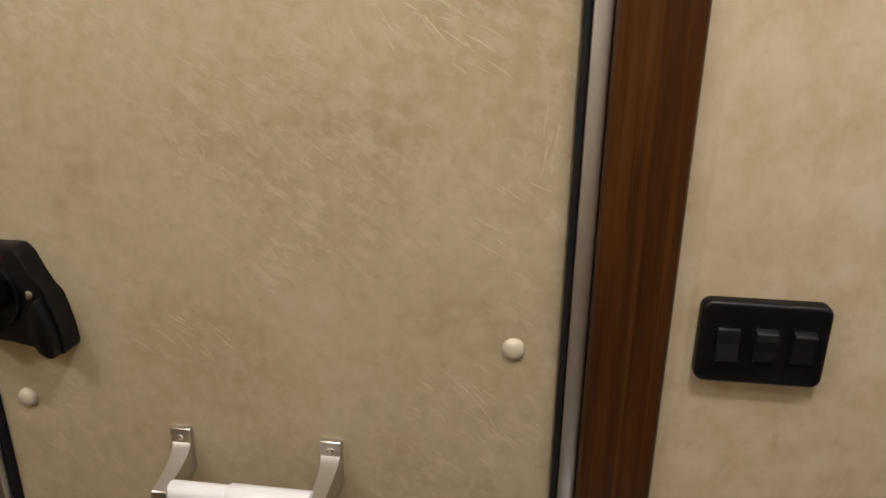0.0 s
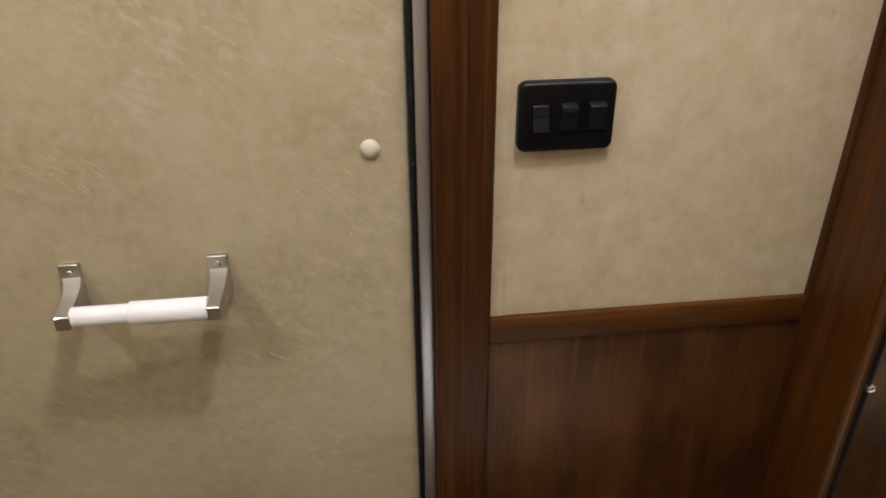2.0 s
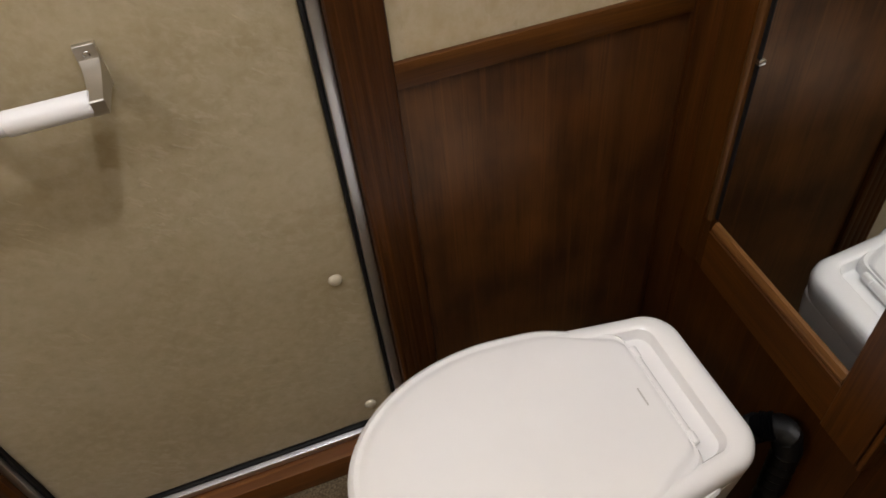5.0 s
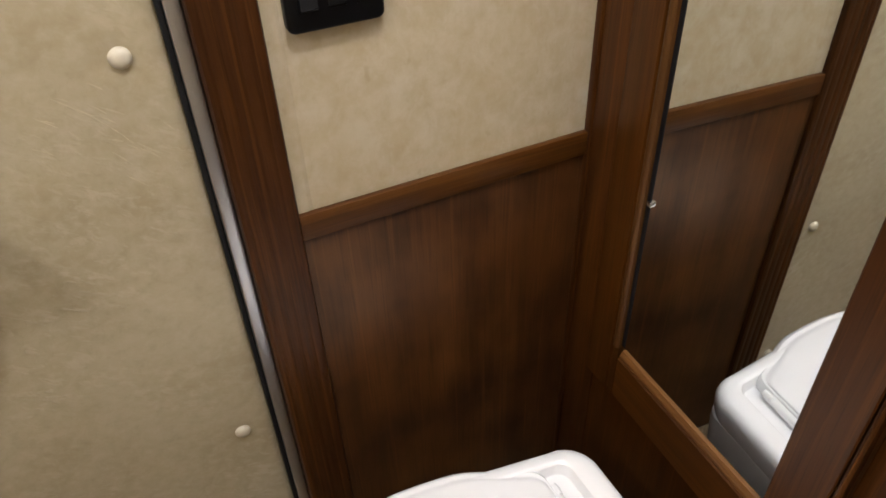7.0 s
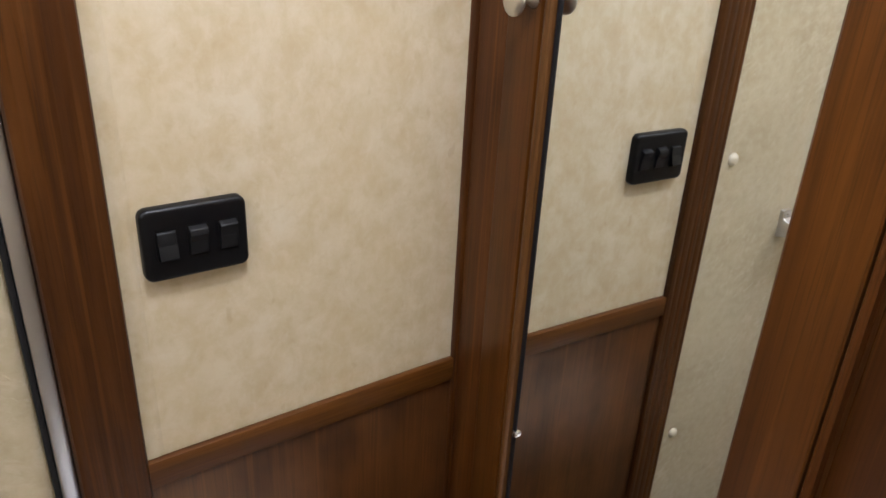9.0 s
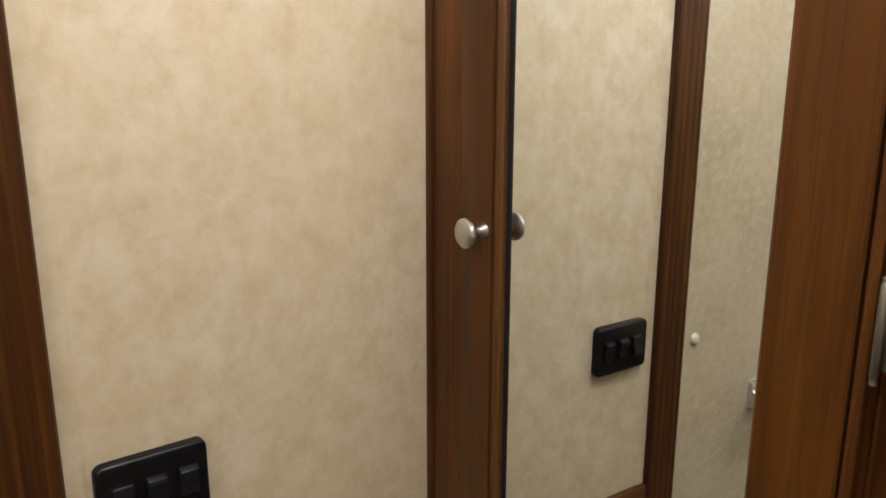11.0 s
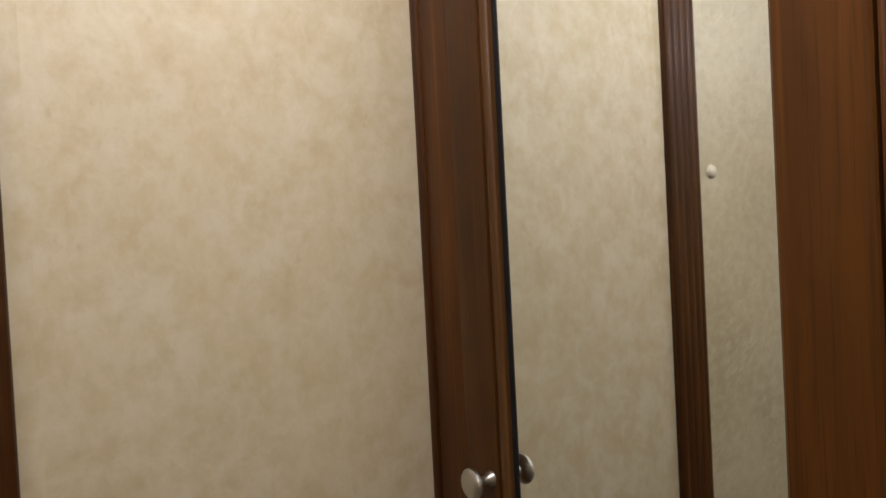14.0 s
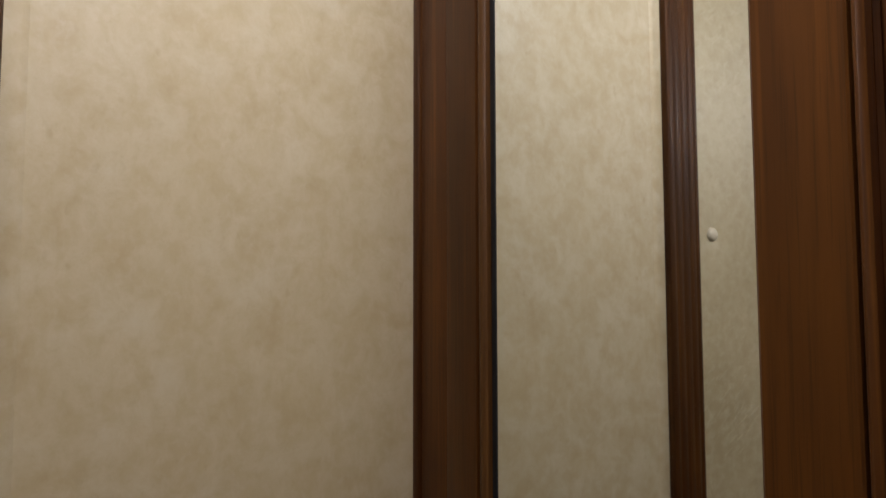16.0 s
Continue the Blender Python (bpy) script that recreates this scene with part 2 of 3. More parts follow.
def lathe(profile, sides, m=Matrix()):
    """A profile of (radius, height) turned round z, then moved by m."""
    bm = bmesh.new()
    rings = []
    for r, h in profile:
        if r < 1e-6:
            rings.append([bm.verts.new(m @ Vector((0, 0, h)))])
        else:
            rings.append([bm.verts.new(m @ Vector((r * math.cos(a), r * math.sin(a), h))) for a in (2 * math.pi * i / sides for i in range(sides))])
    for p, q in zip(rings, rings[1:]):
        for i in range(sides):
            j = (i + 1) % sides
            f = [p[i % len(p)], p[j % len(p)], q[j % len(q)], q[i % len(q)]]
            f = list(dict.fromkeys(f))
            if len(f) > 2:
                bm.faces.new(f)
    return bm


def loft(rings, close=True):
    """Skins rings of equally many points; caps both ends."""
    bm = bmesh.new()
    vs = [[bm.verts.new(p) for p in r] for r in rings]
    k = len(vs[0])
    for p, q in zip(vs, vs[1:]):
        for i in range(k):
            bm.faces.new((p[i], p[(i + 1) % k], q[(i + 1) % k], q[i]))
    if close:
        bm.faces.new(vs[0])
        bm.faces.new(vs[-1][::-1])
    return bm


# ---------------------------------------------------------------- the room
W = 0.395          # wall corner beside the wardrobe
TOP = 2.16         # ceiling
DOOR_Y = 0.017     # face of the padded door
RAIL = 0.807       # top of the wainscot

bm = block(-1.40, 1.05, -1.60, 0.30, -0.08, 0.0)
tagged(part("floor", bm, CARPET, soft=False), "short brown loop carpet on the floor", "floor", kind="structure")
bm = block(-1.40, 1.05, -1.60, 0.30, TOP, TOP + 0.05)
tagged(part("ceiling", bm, CEILING, soft=False), "plain pale ceiling board", "ceiling", kind="structure")

bm = block(0.0 - 0.03, 1.05, 0.0, 0.06, 0.0, TOP)
block(-0.03 - 0.667, -0.03, 0.0, 0.06, 2.08, TOP, bm=bm)
block(-1.40, -0.697, 0.0, 0.06, 0.0, TOP, bm=bm)
tagged(part("wall_north", bm, WALLPAPER, soft=False), "mottled beige papered wall round the door", "wall", kind="structure")
tagged(part("wall_south", block(-1.40, 1.05, -1.66, -1.60, 0, TOP), WALLPAPER, soft=False), "mottled beige papered wall", "wall", kind="structure")
tagged(part("wall_west", block(-1.46, -1.40, -1.66, 0.06, 0, TOP), WALLPAPER, soft=False), "mottled beige papered wall", "wall", kind="structure")
tagged(part("wall_east", block(1.05, 1.11, -1.66, 0.06, 0, TOP), WALLPAPER, soft=False), "mottled beige papered wall", "wall", kind="structure")
tagged(part("wall_outer", block(-0.80, 0.05, 0.11, 0.14, 0.0, TOP), RUBBER, soft=False), "dark outer skin behind the door", "wall", kind="structure")

# a soft vertical paper seam beside the casing
tagged(part("wall_edging", extrude_outline([(0.0, 0.001), (0.0, -0.0022), (0.0150, -0.0022), (0.0175, -0.0018), (0.0235, 0.001)], RAIL, TOP, 2), WALLPAPER), "narrow papered batten along the door casing", "trim", kind="structure")

# wainscot
wains = tagged(empty("wainscot"), "dark stained wood wainscot under a flat wooden rail", "wainscot", kind="structure")
part("panel", block(-0.002, W, -0.004, 0.0, 0.0, RAIL - 0.030), PANEL, wains, "dark red-brown wood panel", False)
part("panel", block(-1.40, -0.742, -0.004, 0.0, 0.0, RAIL), PANEL, wains, "dark red-brown wood panel", False)
part("rail", block(0.0, W, -0.0095, 0.0, RAIL - 0.034, RAIL, 0.0022), WOOD_FLAT, wains)


def casing(x0, x1, z0, z1, face, name, label, flip=False):
    """Upright fluted door casing: a flat board with rounded edges and reeds."""
    w = x1 - x0
    prof = [(0, 0.0), (0, 0.0085), (0.03, 0.0115), (0.07, 0.0125)]
    for u in (0.16, 0.36, 0.58, 0.80):
        prof += [(u - 0.030, 0.0125), (u - 0.008, 0.0118), (u + 0.008, 0.0118), (u + 0.030, 0.0125)]
    prof += [(0.93, 0.0125), (0.97, 0.0115), (1.0, 0.0085), (1.0, 0.0)]
    out = [((x1 - u * w) if flip else (x0 + u * w), face - h) for u, h in prof]
    out += [(out[-1][0], face + 0.03), (out[0][0], face + 0.03)]
    return tagged(part(name, extrude_outline(out, z0, z1, 2), WOOD), label, "door casing", kind="structure")


casing(-0.0615, 0.0025, 0.0, 2.10, 0.0, "trim_casing_1", "fluted dark wood casing beside the door")
casing(-0.742, -0.668, 0.0, 2.10, 0.0, "trim_casing_2", "fluted dark wood casing beside the door")
tagged(part("trim_head", block(-0.742, 0.004, -0.0135, 0.03, 2.072, 2.14, 0.002), WOOD_FLAT), "dark wood head casing over the door", "door casing", kind="structure")
tagged(part("threshold", block(-0.668, -0.0615, -0.022, 0.10, 0.0, 0.064, 0.004), THRESHOLD), "reddish wood threshold under the door", "threshold", kind="structure")

# ---------------------------------------------------------------- entry door
XR, XL, DB, DT = -0.0835, -0.651, 0.088, 2.030
door = tagged(empty("door_1", (0, 0, 0)), "closed entry door padded in tan vinyl with cream buttons", "door", kind="structure")

BUTTONS = [(-0.1245, z) for z in (1.978, 1.581, 1.013, 0.473, 0.140)] + [(-0.616, z) for z in (1.165, 0.919, 0.469, 0.139)]


def padded_panel():
    """The padded face: a fine sheet, rolled in at the rim and pulled in at each button, over a flat back."""
    bm = bmesh.new()
    nx, nz = 96, 300
    grid = []
    for j in range(nz + 1):
        row = []
        for i in range(nx + 1):
            x, z = XL + (XR - XL) * i / nx, DB + (DT - DB) * j / nz
            y = DOOR_Y + 0.0009 * noise.noise((x * 9, z * 7, 3.1)) + 0.0004 * noise.noise((x * 31, z * 27, 1.7))
            rim = min(x - XL, XR - x, z - DB, DT - z)
            y += 0.005 * math.exp(-rim / 0.004)
            for bx, bz in BUTTONS:
                d2 = (x - bx) ** 2 + (z - bz) ** 2
                if d2 < 0.01:
                    d = math.sqrt(d2)
                    a = math.atan2(z - bz, x - bx)
                    y += 0.0032 * math.exp(-(d / 0.014) ** 2)
                    y += 0.0006 * math.cos(3 * a + bz * 9) * math.exp(-((d - 0.022) / 0.014) ** 2)
            row.append(bm.verts.new((x, y, z)))
        grid.append(row)
    for j in range(nz):
        for i in range(nx):
            bm.faces.new((grid[j][i], grid[j][i + 1], grid[j + 1][i + 1], grid[j + 1][i]))
    rim = [e for e in bm.edges if len(e.link_faces) == 1]
    made = bmesh.ops.extrude_edge_only(bm, edges=rim)["geom"]
    for v in made:
        if isinstance(v, bmesh.types.BMVert):
            v.co.y = 0.05
    return bm


part("padded_panel", padded_panel(), VINYL, door, "olive tan marbled vinyl")
CREASE = plain("pale_vinyl_crease", (0.485, 0.420, 0.280), 0.44, vary=0.14, scale=110)


def creases():
    """Low ridges where the vinyl has puckered, in loose diagonal clusters."""
    rng = random.Random(7)
    bm = bmesh.new()
    clusters = ((-0.430, 1.005, -38, 16, 0.020), (-0.165, 1.275, -30, 11, 0.026), (-0.235, 1.285, -58, 5, 0.016), (-0.150, 1.150, -28, 6, 0.024), (-0.165, 0.965, -34, 12, 0.026),
                (-0.462, 0.706, -40, 18, 0.022), (-0.480, 0.500, -60, 8, 0.022), (-0.105, 1.195, -100, 8, 0.016), (-0.128, 0.916, -50, 10, 0.020), (-0.248, 0.297, -20, 8, 0.022))
    for cx, cz, lean, count, spread in clusters:
        for _ in range(count):
            x0, z0 = cx + rng.gauss(0, spread), cz + rng.gauss(0, spread)
            a = radians(lean + rng.gauss(0, 7))
            length, width, high, bow = rng.uniform(0.014, 0.052), rng.uniform(0.0009, 0.0019), rng.uniform(0.00008, 0.00024), rng.gauss(0, 0.012)
            rows = []
            for i in range(7):
                u = i / 6
                d, side = (u - 0.5) * length, bow * length * (1 - (2 * u - 1) ** 2) + rng.gauss(0, 0.0002)
                full = math.sin(math.pi * (0.03 + 0.94 * u))
                w = width * full
                px, pz = x0 + d * math.cos(a) - side * math.sin(a), z0 + d * math.sin(a) + side * math.cos(a)
                if not (XL + 0.012 < px < XR - 0.012):
                    continue
                n2 = (-math.sin(a), math.cos(a))
                y = DOOR_Y + 0.0009 * noise.noise((px * 9, pz * 7, 3.1)) + 0.0004 * noise.noise((px * 31, pz * 27, 1.7))
                rows.append([bm.verts.new((px + n2[0] * w * k, y + 0.00016 - (high + 0.00016) * h * full, pz + n2[1] * w * k)) for k, h in ((-1, 0), (-0.5, 0.72), (0, 1), (0.5, 0.72), (1, 0))])
            for p, q in zip(rows, rows[1:]):
                for e in range(4):
                    bm.faces.new((p[e], p[e + 1], q[e + 1], q[e]))
    return bm


tagged(part("crease", creases(), CREASE, door, "pale puckered creases in the vinyl"), kind="stuff")
cap = lathe([(0.0106, -0.001), (0.0104, 0.0018), (0.0092, 0.0042), (0.0066, 0.0062), (0.0033, 0.0071), (0, 0.0073)], 24, pose(0, 0, 0, 90))
first = part("button", cap, BUTTON, door, "domed cream plastic button")
first.location = (BUTTONS[0][0], DOOR_Y + 0.0022, BUTTONS[0][1])
for x, z in BUTTONS[1:]:
    o = new("button", first.data)
    o.parent, o.location = door, (x, DOOR_Y + 0.0022, z)
    tagged(o, "domed cream plastic button")


def frame_ring(x0, x1, z0, z1, width, y0, y1, bevel):
    bm = block(x0 - width, x0, y0, y1, z0 - width, z1 + width, bevel)
    block(x1, x1 + width, y0, y1, z0 - width, z1 + width, bevel, bm=bm)
    block(x0, x1, y0 + 0.0004, y1, z1, z1 + width, bevel, bm=bm)
    block(x0, x1, y0 + 0.0004, y1, z0 - width, z0, bevel, bm=bm)
    return bm


part("seal", frame_ring(XL, XR, DB, DT, 0.0062, 0.0130, 0.06, 0.0015), RUBBER, door, "black rubber seal")
part("door_frame", frame_ring(XL - 0.0064, XR + 0.0064, DB - 0.0064, DT + 0.0064, 0.0150, 0.0040, 0.06, 0.002), ALUMINIUM, door, "grey aluminium frame")


def latch():
    out = [(-0.642, 1.090), (-0.582, 1.091), (-0.5745, 1.083), (-0.5675, 1.066), (-0.5605, 1.051), (-0.5535, 1.043), (-0.5500, 1.028), (-0.5465, 1.008), (-0.545, 0.990), (-0.549, 0.984),
           (-0.556, 0.986), (-0.574, 0.994), (-0.600, 0.996), (-0.642, 0.997)]
    base = part("latch", extrude_outline(out, -0.006, DOOR_Y + 0.004, 1, 0.003), BLACK, door, "black plastic paddle latch")
    grip = [(-0.560, 1.046), (-0.551, 1.020), (-0.548, 1.0), (-0.549, 0.986), (-0.556, 0.985), (-0.566, 0.991), (-0.572, 1.005), (-0.569, 1.034)]
    part("paddle", extrude_outline(grip, -0.018, 0.004, 1, 0.004), BLACK, base, "curved black paddle")
    cup = lathe([(0.022, 0.0), (0.0215, 0.003), (0.0185, 0.003), (0.017, -0.001), (0, -0.0015)], 28, pose(-0.602, -0.0068, 1.044, 90) @ Matrix.Diagonal((1, 1.35, 1, 1)))
    part("cup", cup, BLACK, base)
    part("knob", block(-0.607, -0.590, -0.024, -0.005, 1.034, 1.062, 0.004), BLACK, base, "small black lock knob")
    part("lever", block(-0.634, -0.612, -0.016, -0.005, 1.000, 1.058, 0.005), BLACK, base)
    for x, z in ((-0.616, 1.077), (-0.572, 1.046), (-0.572, 1.007)):
        part("screw", lathe([(0.0046, 0), (0.0042, 0.0016), (0.0022, 0.0024), (0, 0.0024)], 14, pose(x, -0.0058, z, 90)), STEEL, base)
    for x, z in ((-0.596, 1.082), (-0.606, 1.066)):
        part("mark", block(x - 0.004, x + 0.004, -0.0066, -0.005, z - 0.0018, z + 0.0018), RED, base, "faint red mark")


latch()

# ---------------------------------------------------------------- paper holder on the door
holder = tagged(empty("toilet_paper_holder", (-0.37, DOOR_Y, 0.875)), "satin nickel paper holder with an empty white roller on the door", "paper holder")


def post(xw0, xw1, xt0, xt1):
    """A bracket: a square plate with a screw on the door, its arm narrowing in a curve to a small square tip."""
    rings = []
    for y, top, low, wide in ((DOOR_Y + 0.001, 0.9025, 0.8530, 1.0), (0.0112, 0.9025, 0.8532, 1.0), (0.0104, 0.9018, 0.8536, 0.97), (0.0098, 0.8950, 0.8540, 0.94), (0.0080, 0.8885, 0.8546, 0.78),
                              (0.0020, 0.8842, 0.8554, 0.58), (-0.009, 0.8808, 0.8564, 0.38), (-0.026, 0.8784, 0.8578, 0.17), (-0.046, 0.8766, 0.8592, 0.02), (-0.0500, 0.8762, 0.8596, 0.0), (-0.0512, 0.8750, 0.8610, 0.05)):
        a, b = xt0 + (xw0 - xt0) * wide, xt1 + (xw1 - xt1) * wide
        c = 0.0006
        rings.append([(a + c, y, low), (b - c, y, low), (b, y, low + c), (b, y, top - c), (b - c, y, top), (a + c, y, top), (a, y, top - c), (a, y, low + c)])
    return loft(rings)


def spaced(ob):
    ob.matrix_parent_inverse = ob.parent.matrix_world.inverted()
    return ob


bpy.context.view_layer.update()
for a in ((-0.4610, -0.4400, -0.4500, -0.4355), (-0.3070, -0.2855, -0.3020, -0.2875)):
    p = spaced(part("post", post(*a), NICKEL, holder))
    xm = (a[0] + a[1]) / 2
    part("screw", lathe([(0.0040, 0), (0.0037, 0.0014), (0.002, 0.002), (0.002, 0.0008), (0, 0.0008)], 14, pose(xm, 0.0102, 0.8925, 90)), STEEL, p)
rl = spaced(part("roller", rod((-0.4375, -0.0400, 0.8690), (-0.372, -0.0400, 0.8690), 0.0106, sides=28, bevel=0.0015), WHITE, holder, "white telescopic plastic roller"))
part("sleeve", rod((-0.380, -0.0400, 0.8690), (-0.3005, -0.0400, 0.8690), 0.0126, sides=28, bevel=0.0015), WHITE, rl)

# ---------------------------------------------------------------- light switch
sw = tagged(empty("light_switch", (0.074, 0, 1.048)), "black plastic triple rocker switch plate on the papered wall", "light switch")
bpy.context.view_layer.update()
bm = block(0.0250, 0.1250, -0.0115, 0.0, 1.0110, 1.0835, 0.0)
bmesh.ops.bevel(bm, geom=[e for e in bm.edges if abs(e.verts[0].co.y - e.verts[1].co.y) > 0.005], offset=0.0085, segments=5, affect="EDGES", profile=0.5)
bmesh.ops.bevel(bm, geom=[e for e in bm.edges if all(v.co.y < -0.011 for v in e.verts)], offset=0.0042, segments=3, affect="EDGES", profile=0.5)
plate = spaced(part("plate", bm, BLACK, sw))
for k, x in enumerate((0.0470, 0.0760, 0.1050)):
    up = (-1, 1, 1)[k]
    if up < 0:
        side = [(-0.010, 1.0325), (-0.0150, 1.0328), (-0.0192, 1.0350), (-0.0142, 1.0478), (-0.0138, 1.0600), (-0.010, 1.0620)]
    else:
        side = [(-0.010, 1.0325), (-0.0138, 1.0340), (-0.0142, 1.0470), (-0.0186, (1.0545, 1.0585)[k - 1]), (-0.0178, 1.0600), (-0.010, 1.0630)]
    bm = extrude_outline(side, x - 0.0085, x + 0.0085, 0, 0.0007)
    spaced(part("rocker", bm, BLACK_ROCKER, sw, "black rocker pressed at one end"))
    part("well", frame_ring(x - 0.0092, x + 0.0092, 1.0318, 1.0627, 0.0008, -0.0122, -0.011, 0.0003), BLACK, plate)

# ---------------------------------------------------------------- wardrobe with the mirror door
ward = tagged(empty("wardrobe", (W, -0.3, 0)), "dark stained wooden wardrobe with a framed mirror door", "wardrobe")
bpy.context.view_layer.update()


def ward_part(name, bm, mat, label="", soft=True):
    return spaced(part(name, bm, mat, ward, label, soft))


ward_part("corner_bead", block(W - 0.003, W + 0.02, -0.0112, -0.0005, 0.0, TOP, 0.002), WOOD)
ward_part("stile", block(W, W + 0.02, -0.0795, -0.0136, 0.0, TOP, 0.0018), WOOD)
ward_part("stile", block(W, W + 0.02, -0.600, -0.4700, 0.0, TOP, 0.0018), WOOD)
ward_part("side_panel", block(W + 0.001, W + 0.02, -1.60, -0.601, 0.0, TOP), PANEL, soft=False)
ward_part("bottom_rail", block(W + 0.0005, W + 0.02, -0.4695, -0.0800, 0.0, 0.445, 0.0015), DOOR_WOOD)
ward_part("top_rail", block(W + 0.0005, W + 0.02, -0.4695, -0.0800, 2.108, TOP, 0.0015), WOOD)
ward_part("back_panel", block(W + 0.021, W + 0.03, -0.600, -0.0, 0.0, TOP), PANEL, soft=False)

# the mirror door, hung on its near edge and a touch ajar; local y runs from the far edge, local x out of the cabinet
MDOOR = pose(0.3882, -0.2, 0, 0, 0, -2.304)
mdoor = spaced(part("mirror_door", block(0.004, 0.013, -0.279, 0.129, 0.430, 2.105), PANEL, ward, "framed mirror door", False))
mdoor.matrix_world = MDOOR
bpy.context.view_layer.update()
Z0, Z1 = 0.528, 2.040      # mirror's lower and upper edge
Y0, Y1 = -0.2100, 0.0565   # mirror's near and far edge


def on_door(name, bm, mat, label="", soft=True):
    return part(name, bm, mat, mdoor, label, soft)


FRONT = -0.0085


def rail_profile(width):
    """Section of a frame member: round outer edge, flat face, a groove before the beading. Pairs of (across, out)."""
    return [(0, 0.004), (0, FRONT + 0.004), (0.0015, FRONT + 0.0012), (0.0045, FRONT), (width - 0.0205, FRONT), (width - 0.0195, FRONT + 0.0050),
            (width - 0.0080, FRONT + 0.0050), (width - 0.0068, 0.0015), (width - 0.0068, 0.004)]


def bead_profile(at, wide):
    return [(at, 0.002), (at, FRONT + 0.0026), (at + 0.2 * wide, FRONT + 0.0006), (at + 0.5 * wide, FRONT - 0.0002), (at + 0.8 * wide, FRONT + 0.0006), (at + wide, FRONT + 0.0030), (at + wide, 0.002)]


far_w, near_w, low_w = 0.129 - Y1, 0.279 + Y0, Z0 - 0.430
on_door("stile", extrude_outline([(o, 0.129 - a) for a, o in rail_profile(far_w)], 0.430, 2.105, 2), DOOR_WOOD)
on_door("beading", extrude_outline([(o, 0.129 - a) for a, o in bead_profile(far_w - 0.0185, 0.0115)], Z0 - 0.004, Z1 + 0.004, 2), BEAD, "lighter rounded beading")
near = [(0.004, -0.2705), (FRONT + 0.0015, -0.2705), (FRONT, -0.2690), (FRONT, Y0 - 0.0030), (FRONT + 0.0020, Y0 - 0.0006), (0.004, Y0)]
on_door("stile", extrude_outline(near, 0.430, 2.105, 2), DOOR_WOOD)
on_door("beading", extrude_outline([(o, -0.2795 + a) for a, o in bead_profile(0.0, 0.0075)], 0.430, 2.105, 2), WOOD, "rounded edge beading")
lowp = [(0.004, 0.432), (FRONT + 0.003, 0.432), (FRONT + 0.0005, 0.4345), (FRONT + 0.0005, Z0 - 0.020), (FRONT + 0.0026, Z0 - 0.018)]
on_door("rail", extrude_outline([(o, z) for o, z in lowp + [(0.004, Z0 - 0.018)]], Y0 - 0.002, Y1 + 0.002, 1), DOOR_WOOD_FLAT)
edge = [(0.004, Z0 - 0.0178), (FRONT + 0.0024, Z0 - 0.0178), (FRONT + 0.0012, Z0 - 0.013), (FRONT + 0.0024, Z0 - 0.0085), (FRONT + 0.0055, Z0 - 0.0035), (0.004, Z0 - 0.0005)]
on_door("beading", extrude_outline(edge, Y0 + 0.0005, Y1 - 0.0005, 1), OAK, "worn golden oak beading")
on_door("rail", block(FRONT + 0.0005, 0.004, Y0 - 0.002, Y1 + 0.002, Z1, 2.103, 0.002), WOOD_FLAT)
on_door("mirror", block(0.0, 0.0035, Y0 - 0.003, Y1 + 0.0035, Z0 - 0.012, Z1 + 0.003), MIRROR, "clear silvered mirror", False)
on_door("gasket", block(-0.0008, 0.003, Y1 - 0.0005, Y1 + 0.0066, Z0, Z1, 0.0006), RUBBER, "dark mirror bedding")
on_door("clip", block(-0.0045, 0.003, Y1 - 0.004, Y1 + 0.003, 0.7725, 0.7795, 0.001), STEEL, "small bright mirror clip")

knob = lathe([(0.0078, 0.0), (0.0075, 0.0015), (0.0045, 0.006), (0.0040, 0.012), (0.0055, 0.0165), (0.0125, 0.0195), (0.0150, 0.0225), (0.0150, 0.0250),
              (0.0135, 0.0265), (0.0075, 0.0285), (0, 0.0290)], 32, pose(FRONT, 0.0885, 1.2695, 0, -90))
on_door("knob", knob, NICKEL, "round satin nickel knob")


def hinge(z):
    h = on_door("hinge", rod((FRONT - 0.0005, -0.2845, z - 0.029), (FRONT - 0.0005, -0.2845, z + 0.029), 0.0030, sides=14, bevel=0.0008), HINGE, "dull metal butt hinge")
    part("leaf", block(FRONT + 0.001, 0.0015, -0.293, -0.2855, z - 0.024, z + 0.024, 0.0006), HINGE, h)
    part("tip", lathe([(0.0030, 0), (0.0022, 0.002), (0.0027, 0.004), (0, 0.0065)], 12, pose(FRONT - 0.0005, -0.2845, z + 0.029)), HINGE, h)
    part("tip", lathe([(0.0030, 0), (0.0022, 0.002), (0.0027, 0.004), (0, 0.0065)], 12, pose(FRONT - 0.0005, -0.2845, z - 0.029, 180)), HINGE, h)


hinge(1.268)
hinge(0.542)

# ---------------------------------------------------------------- toilet
AX = -0.316       # its long axis, along x
toilet = tagged(empty("toilet", (0.08, AX, 0)), "white plastic caravan toilet with its lid closed", "toilet")
bpy.context.view_layer.update()


def half_width(x, nose, half):
    """Half the width of the plan at x: round nose, widest near the middle, drawn in towards the back."""
    mid = 0.025
    if x < mid:
        u = (mid - x) / (mid - nose)
        return half * max(0.0, 1 - u ** 2.15) ** 0.5
    u = min(1.0, (x - mid) / 0.23)
    return half - 0.040 * u ** 1.35


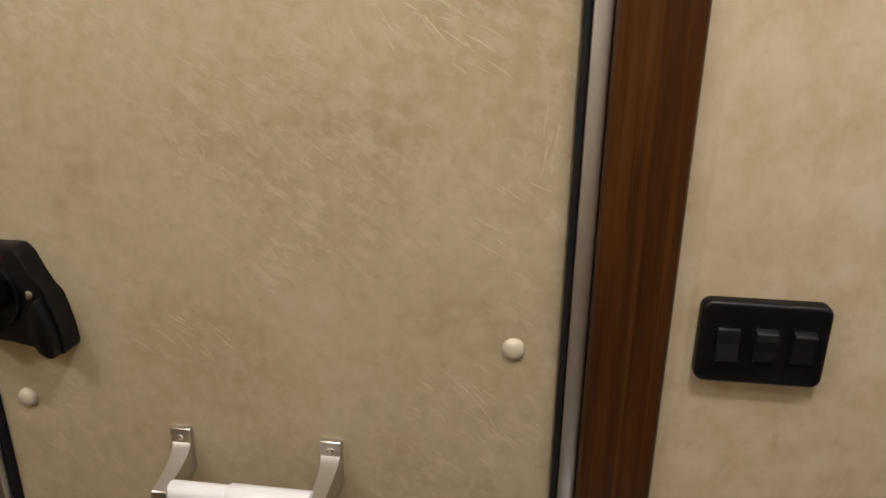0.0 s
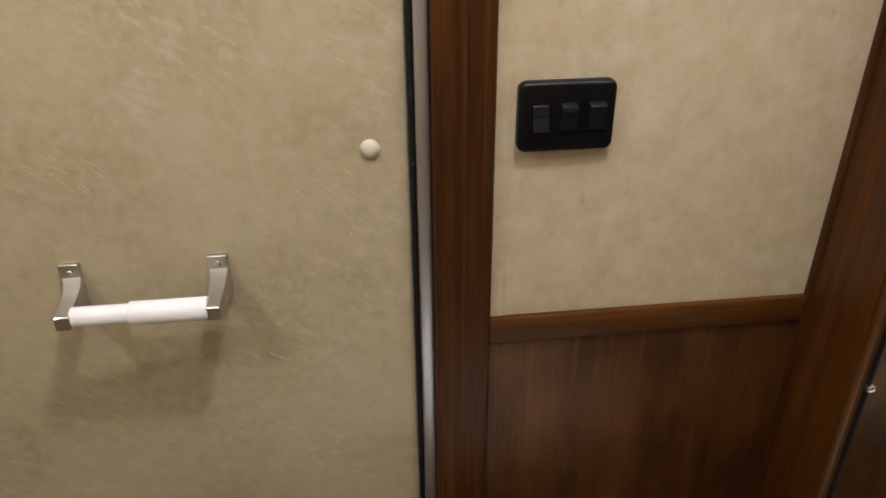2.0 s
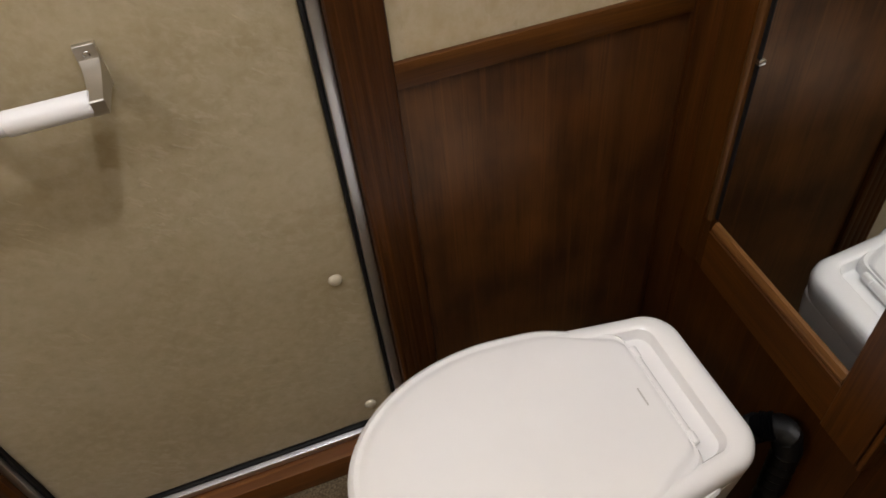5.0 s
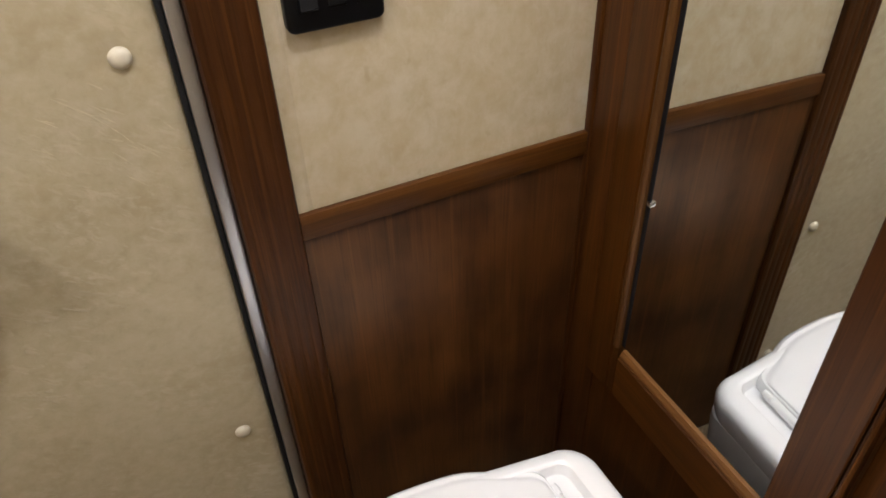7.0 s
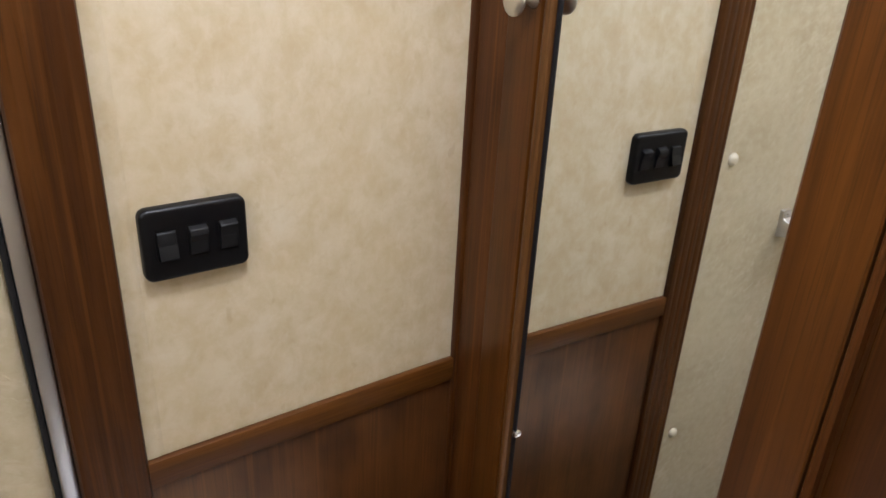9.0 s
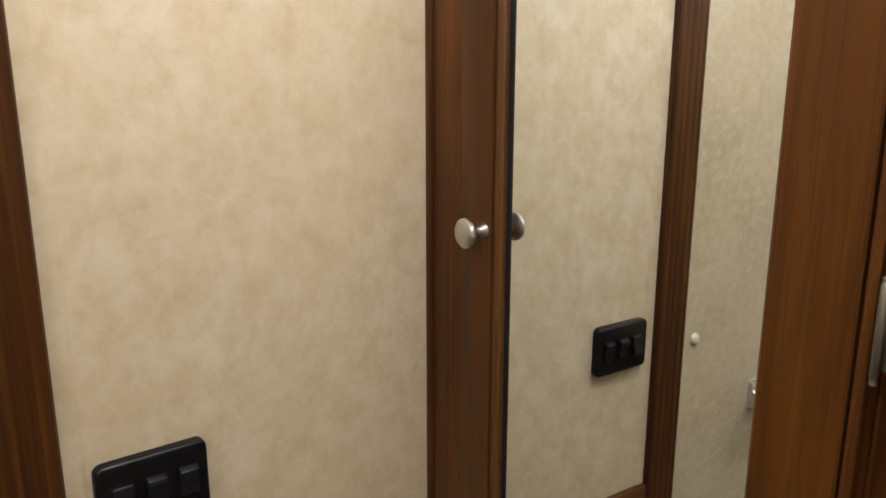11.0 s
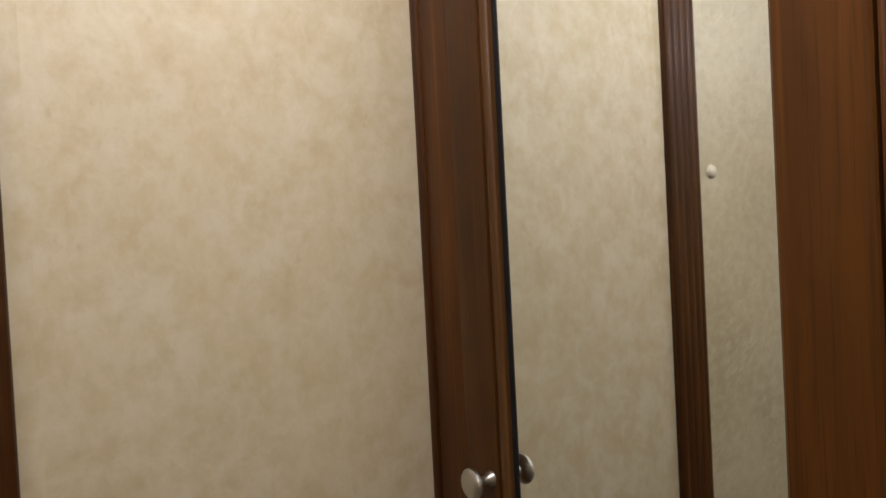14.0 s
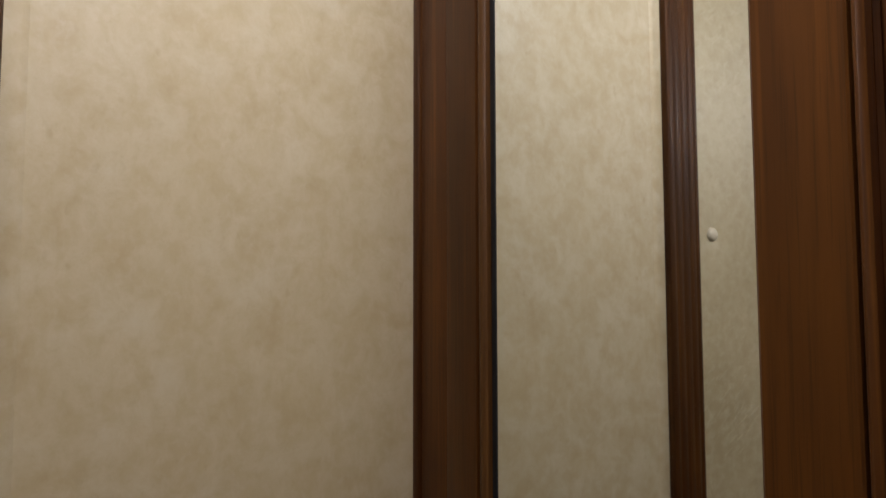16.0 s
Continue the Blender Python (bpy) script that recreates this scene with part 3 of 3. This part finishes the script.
def outline(x0, x1, half, corner=0.02, grow=0.0, k=44):
    """The plan from nose x0 to back x1, its back corners rounded, as a closed ring of points."""
    side = []
    for i in range(k + 1):
        u = 0.5 - 0.5 * math.cos(math.pi * i / k)
        x = x0 + (x1 - x0) * u
        h = half_width(x, x0, half)
        back = x - (x1 - corner)
        if back > 0:
            h -= corner - math.sqrt(max(0.0, corner ** 2 - back ** 2))
        side.append((x, h))
    mid = (x0 + x1) / 2
    ring = [(x, AX + h) for x, h in side] + [(x, AX - h) for x, h in reversed(side)]
    fx, fy = 1 + 2 * grow / (x1 - x0), 1 + grow / half
    return [(mid + (x - mid) * fx, AX + (y - AX) * fy) for x, y in ring]


def slab(layers):
    """Stacked outlines: rows of (z, grow) on one plan."""
    return lambda x0, x1, half, corner: loft([[(*p, z) for p in outline(x0, x1, half, corner, g)] for z, g in layers])


bowl_rings = []
for z, x0, x1, half, corner in ((0.0, -0.04, 0.24, 0.125, 0.03), (0.03, -0.04, 0.24, 0.125, 0.03), (0.12, -0.05, 0.25, 0.125, 0.03), (0.22, -0.09, 0.26, 0.132, 0.03),
                                (0.32, -0.14, 0.272, 0.146, 0.03), (0.39, -0.170, 0.277, 0.152, 0.03), (0.4055, -0.170, 0.277, 0.152, 0.03)):
    bowl_rings.append([(*p, z) for p in outline(x0, x1, half, corner)])
spaced(part("bowl", loft(bowl_rings), TOILET, toilet, "white bowl and pedestal"))
spaced(part("seat", slab([(0.4065, -0.004), (0.410, 0.0), (0.424, 0.0), (0.428, -0.003)])(-0.186, 0.215, 0.158, 0.01), TOILET, toilet, "white seat ring"))


def lid_plan(g, k=44):
    """The lid's plan, g wider all round: round nose, drawn in to a narrow back with round corners."""
    x0, x1, r = -0.190 - g, 0.2065 + 0.3 * g, 0.016
    side = []
    for i in range(k + 1):
        x = x0 + (x1 - x0) * (0.5 - 0.5 * math.cos(math.pi * i / k))
        u = min(1.0, max(0.0, (x - 0.095) / 0.112))
        h = half_width(x, x0, 0.159 + g) - 0.026 * u * u * (3 - 2 * u)
        back = x - (x1 - r)
        if back > 0:
            h -= r - math.sqrt(max(0.0, r * r - back * back))
        side.append((x, h))
    return [(x, AX + h) for x, h in side] + [(x, AX - h) for x, h in reversed(side)]


LID_LAYERS = ((0.4295, -0.004), (0.4320, 0.0), (0.4420, 0.0005), (0.4475, -0.003), (0.4505, -0.008), (0.4498, -0.0125), (0.4500, -0.0155), (0.4530, -0.020), (0.4542, -0.027), (0.4550, -0.048))
lid = spaced(part("lid", loft([[(x, y, z) for x, y in lid_plan(g)] for z, g in LID_LAYERS]), TOILET, toilet, "closed white lid with a raised rim"))
part("mark", block(0.1798, 0.1820, -0.330, -0.304, 0.4545, 0.4558, 0.0005), MARK, lid, "small embossed mark")


def deck_plan(x0, x1, h0, h1, r, k=14):
    """Plan of the hinge block: straight in front, sides drawing in to the back, large round back corners."""
    side = [(x0 + (x1 - r - x0) * i / 6, h0 + (h1 - h0) * (i / 6) * (x1 - r - x0) / (x1 - x0)) for i in range(7)]
    h = side[-1][1]
    side += [(x1 - r + r * math.sin(a), h - r + r * math.cos(a)) for a in (0.5 * math.pi * i / k for i in range(1, k + 1))]
    return [(x, AX + h) for x, h in side] + [(x, AX - h) for x, h in reversed(side)]


def deck():
    """The hinge block behind the lid: a broad soft rim round a sunken channel."""
    rings = []
    for z, g in ((0.4060, -0.004), (0.4200, -0.001), (0.4330, 0.0), (0.4420, -0.0015), (0.4475, -0.005), (0.4505, -0.011), (0.4512, -0.018)):
        rings.append([(x, y, z) for x, y in deck_plan(0.120, 0.2810 + g, 0.1385 + g, 0.1130 + g, 0.046)])
    for z, g in ((0.4508, 0.0), (0.4488, -0.003), (0.4420, -0.0055), (0.4350, -0.008), (0.4335, -0.012)):
        rings.append([(x, y, z) for x, y in deck_plan(0.160 - g, 0.2470 + g, 0.1080 + g, 0.0960 + g, 0.020)])
    return loft(rings)


dk = spaced(part("hinge_block", deck(), TOILET, toilet, "white hinge block with a sunken channel"))
part("hinge_bar", rod((0.2075, AX - 0.072, 0.4405), (0.2075, AX + 0.072, 0.4405), 0.0072, sides=16, bevel=0.002), TOILET, dk)
for y in (AX + 0.066, AX - 0.066):
    part("hinge_pin", rod((0.2100, y - 0.0085, 0.4440), (0.2100, y + 0.0085, 0.4440), 0.0050, sides=16, bevel=0.0015), TOILET, dk)

toilet.scale = (1, 1, 1.026)

# black ribbed vacuum hose behind the toilet
path = [Vector((0.300, -0.345, 0.06)), Vector((0.3025, -0.350, 0.20)), Vector((0.3050, -0.356, 0.32)), Vector((0.3090, -0.366, 0.375)), Vector((0.3180, -0.378, 0.405)), Vector((0.3320, -0.388, 0.412)),
        Vector((0.3480, -0.395, 0.395)), Vector((0.3580, -0.399, 0.355)), Vector((0.3620, -0.401, 0.25)), Vector((0.3630, -0.402, 0.06))]
rings = []
for i in range(141):
    u = i / 140 * (len(path) - 1)
    j = min(int(u), len(path) - 2)
    p, ahead = path[j].lerp(path[j + 1], u - j), path[min(j + 2, len(path) - 1)] - path[max(j - 1, 0)]
    turn = ahead.to_track_quat("Z", "Y")
    r = 0.0175 + 0.0020 * math.sin(i * math.pi / 1.5)
    rings.append([p + turn @ Vector((r * math.cos(a), r * math.sin(a), 0)) for a in (2 * math.pi * q / 16 for q in range(16))])
bpy.context.view_layer.update()
spaced(part("hose", loft(rings), BLACK, toilet, "black ribbed hose"))

# ---------------------------------------------------------------- bin beside the door
basket = tagged(empty("waste_bin", (-0.835, -0.115, 0)), "white plastic waste bin on the carpet by the door", "waste bin")
bpy.context.view_layer.update()


def square_ring(half, z, k=48):
    return [(-0.835 + half * math.copysign(abs(math.cos(a)) ** 0.4, math.cos(a)), -0.115 + half * math.copysign(abs(math.sin(a)) ** 0.4, math.sin(a)), z) for a in (2 * math.pi * i / k for i in range(k))]


spaced(part("body", loft([square_ring(h, z) for h, z in ((0.066, 0.0), (0.070, 0.01), (0.088, 0.29), (0.085, 0.29), (0.067, 0.02))]), BIN, basket))
spaced(part("rim", loft([square_ring(h, z) for h, z in ((0.0885, 0.286), (0.0955, 0.290), (0.0955, 0.312), (0.0920, 0.320), (0.0850, 0.318), (0.0840, 0.292), (0.0885, 0.286))], close=False), BIN, basket, "rolled white rim"))
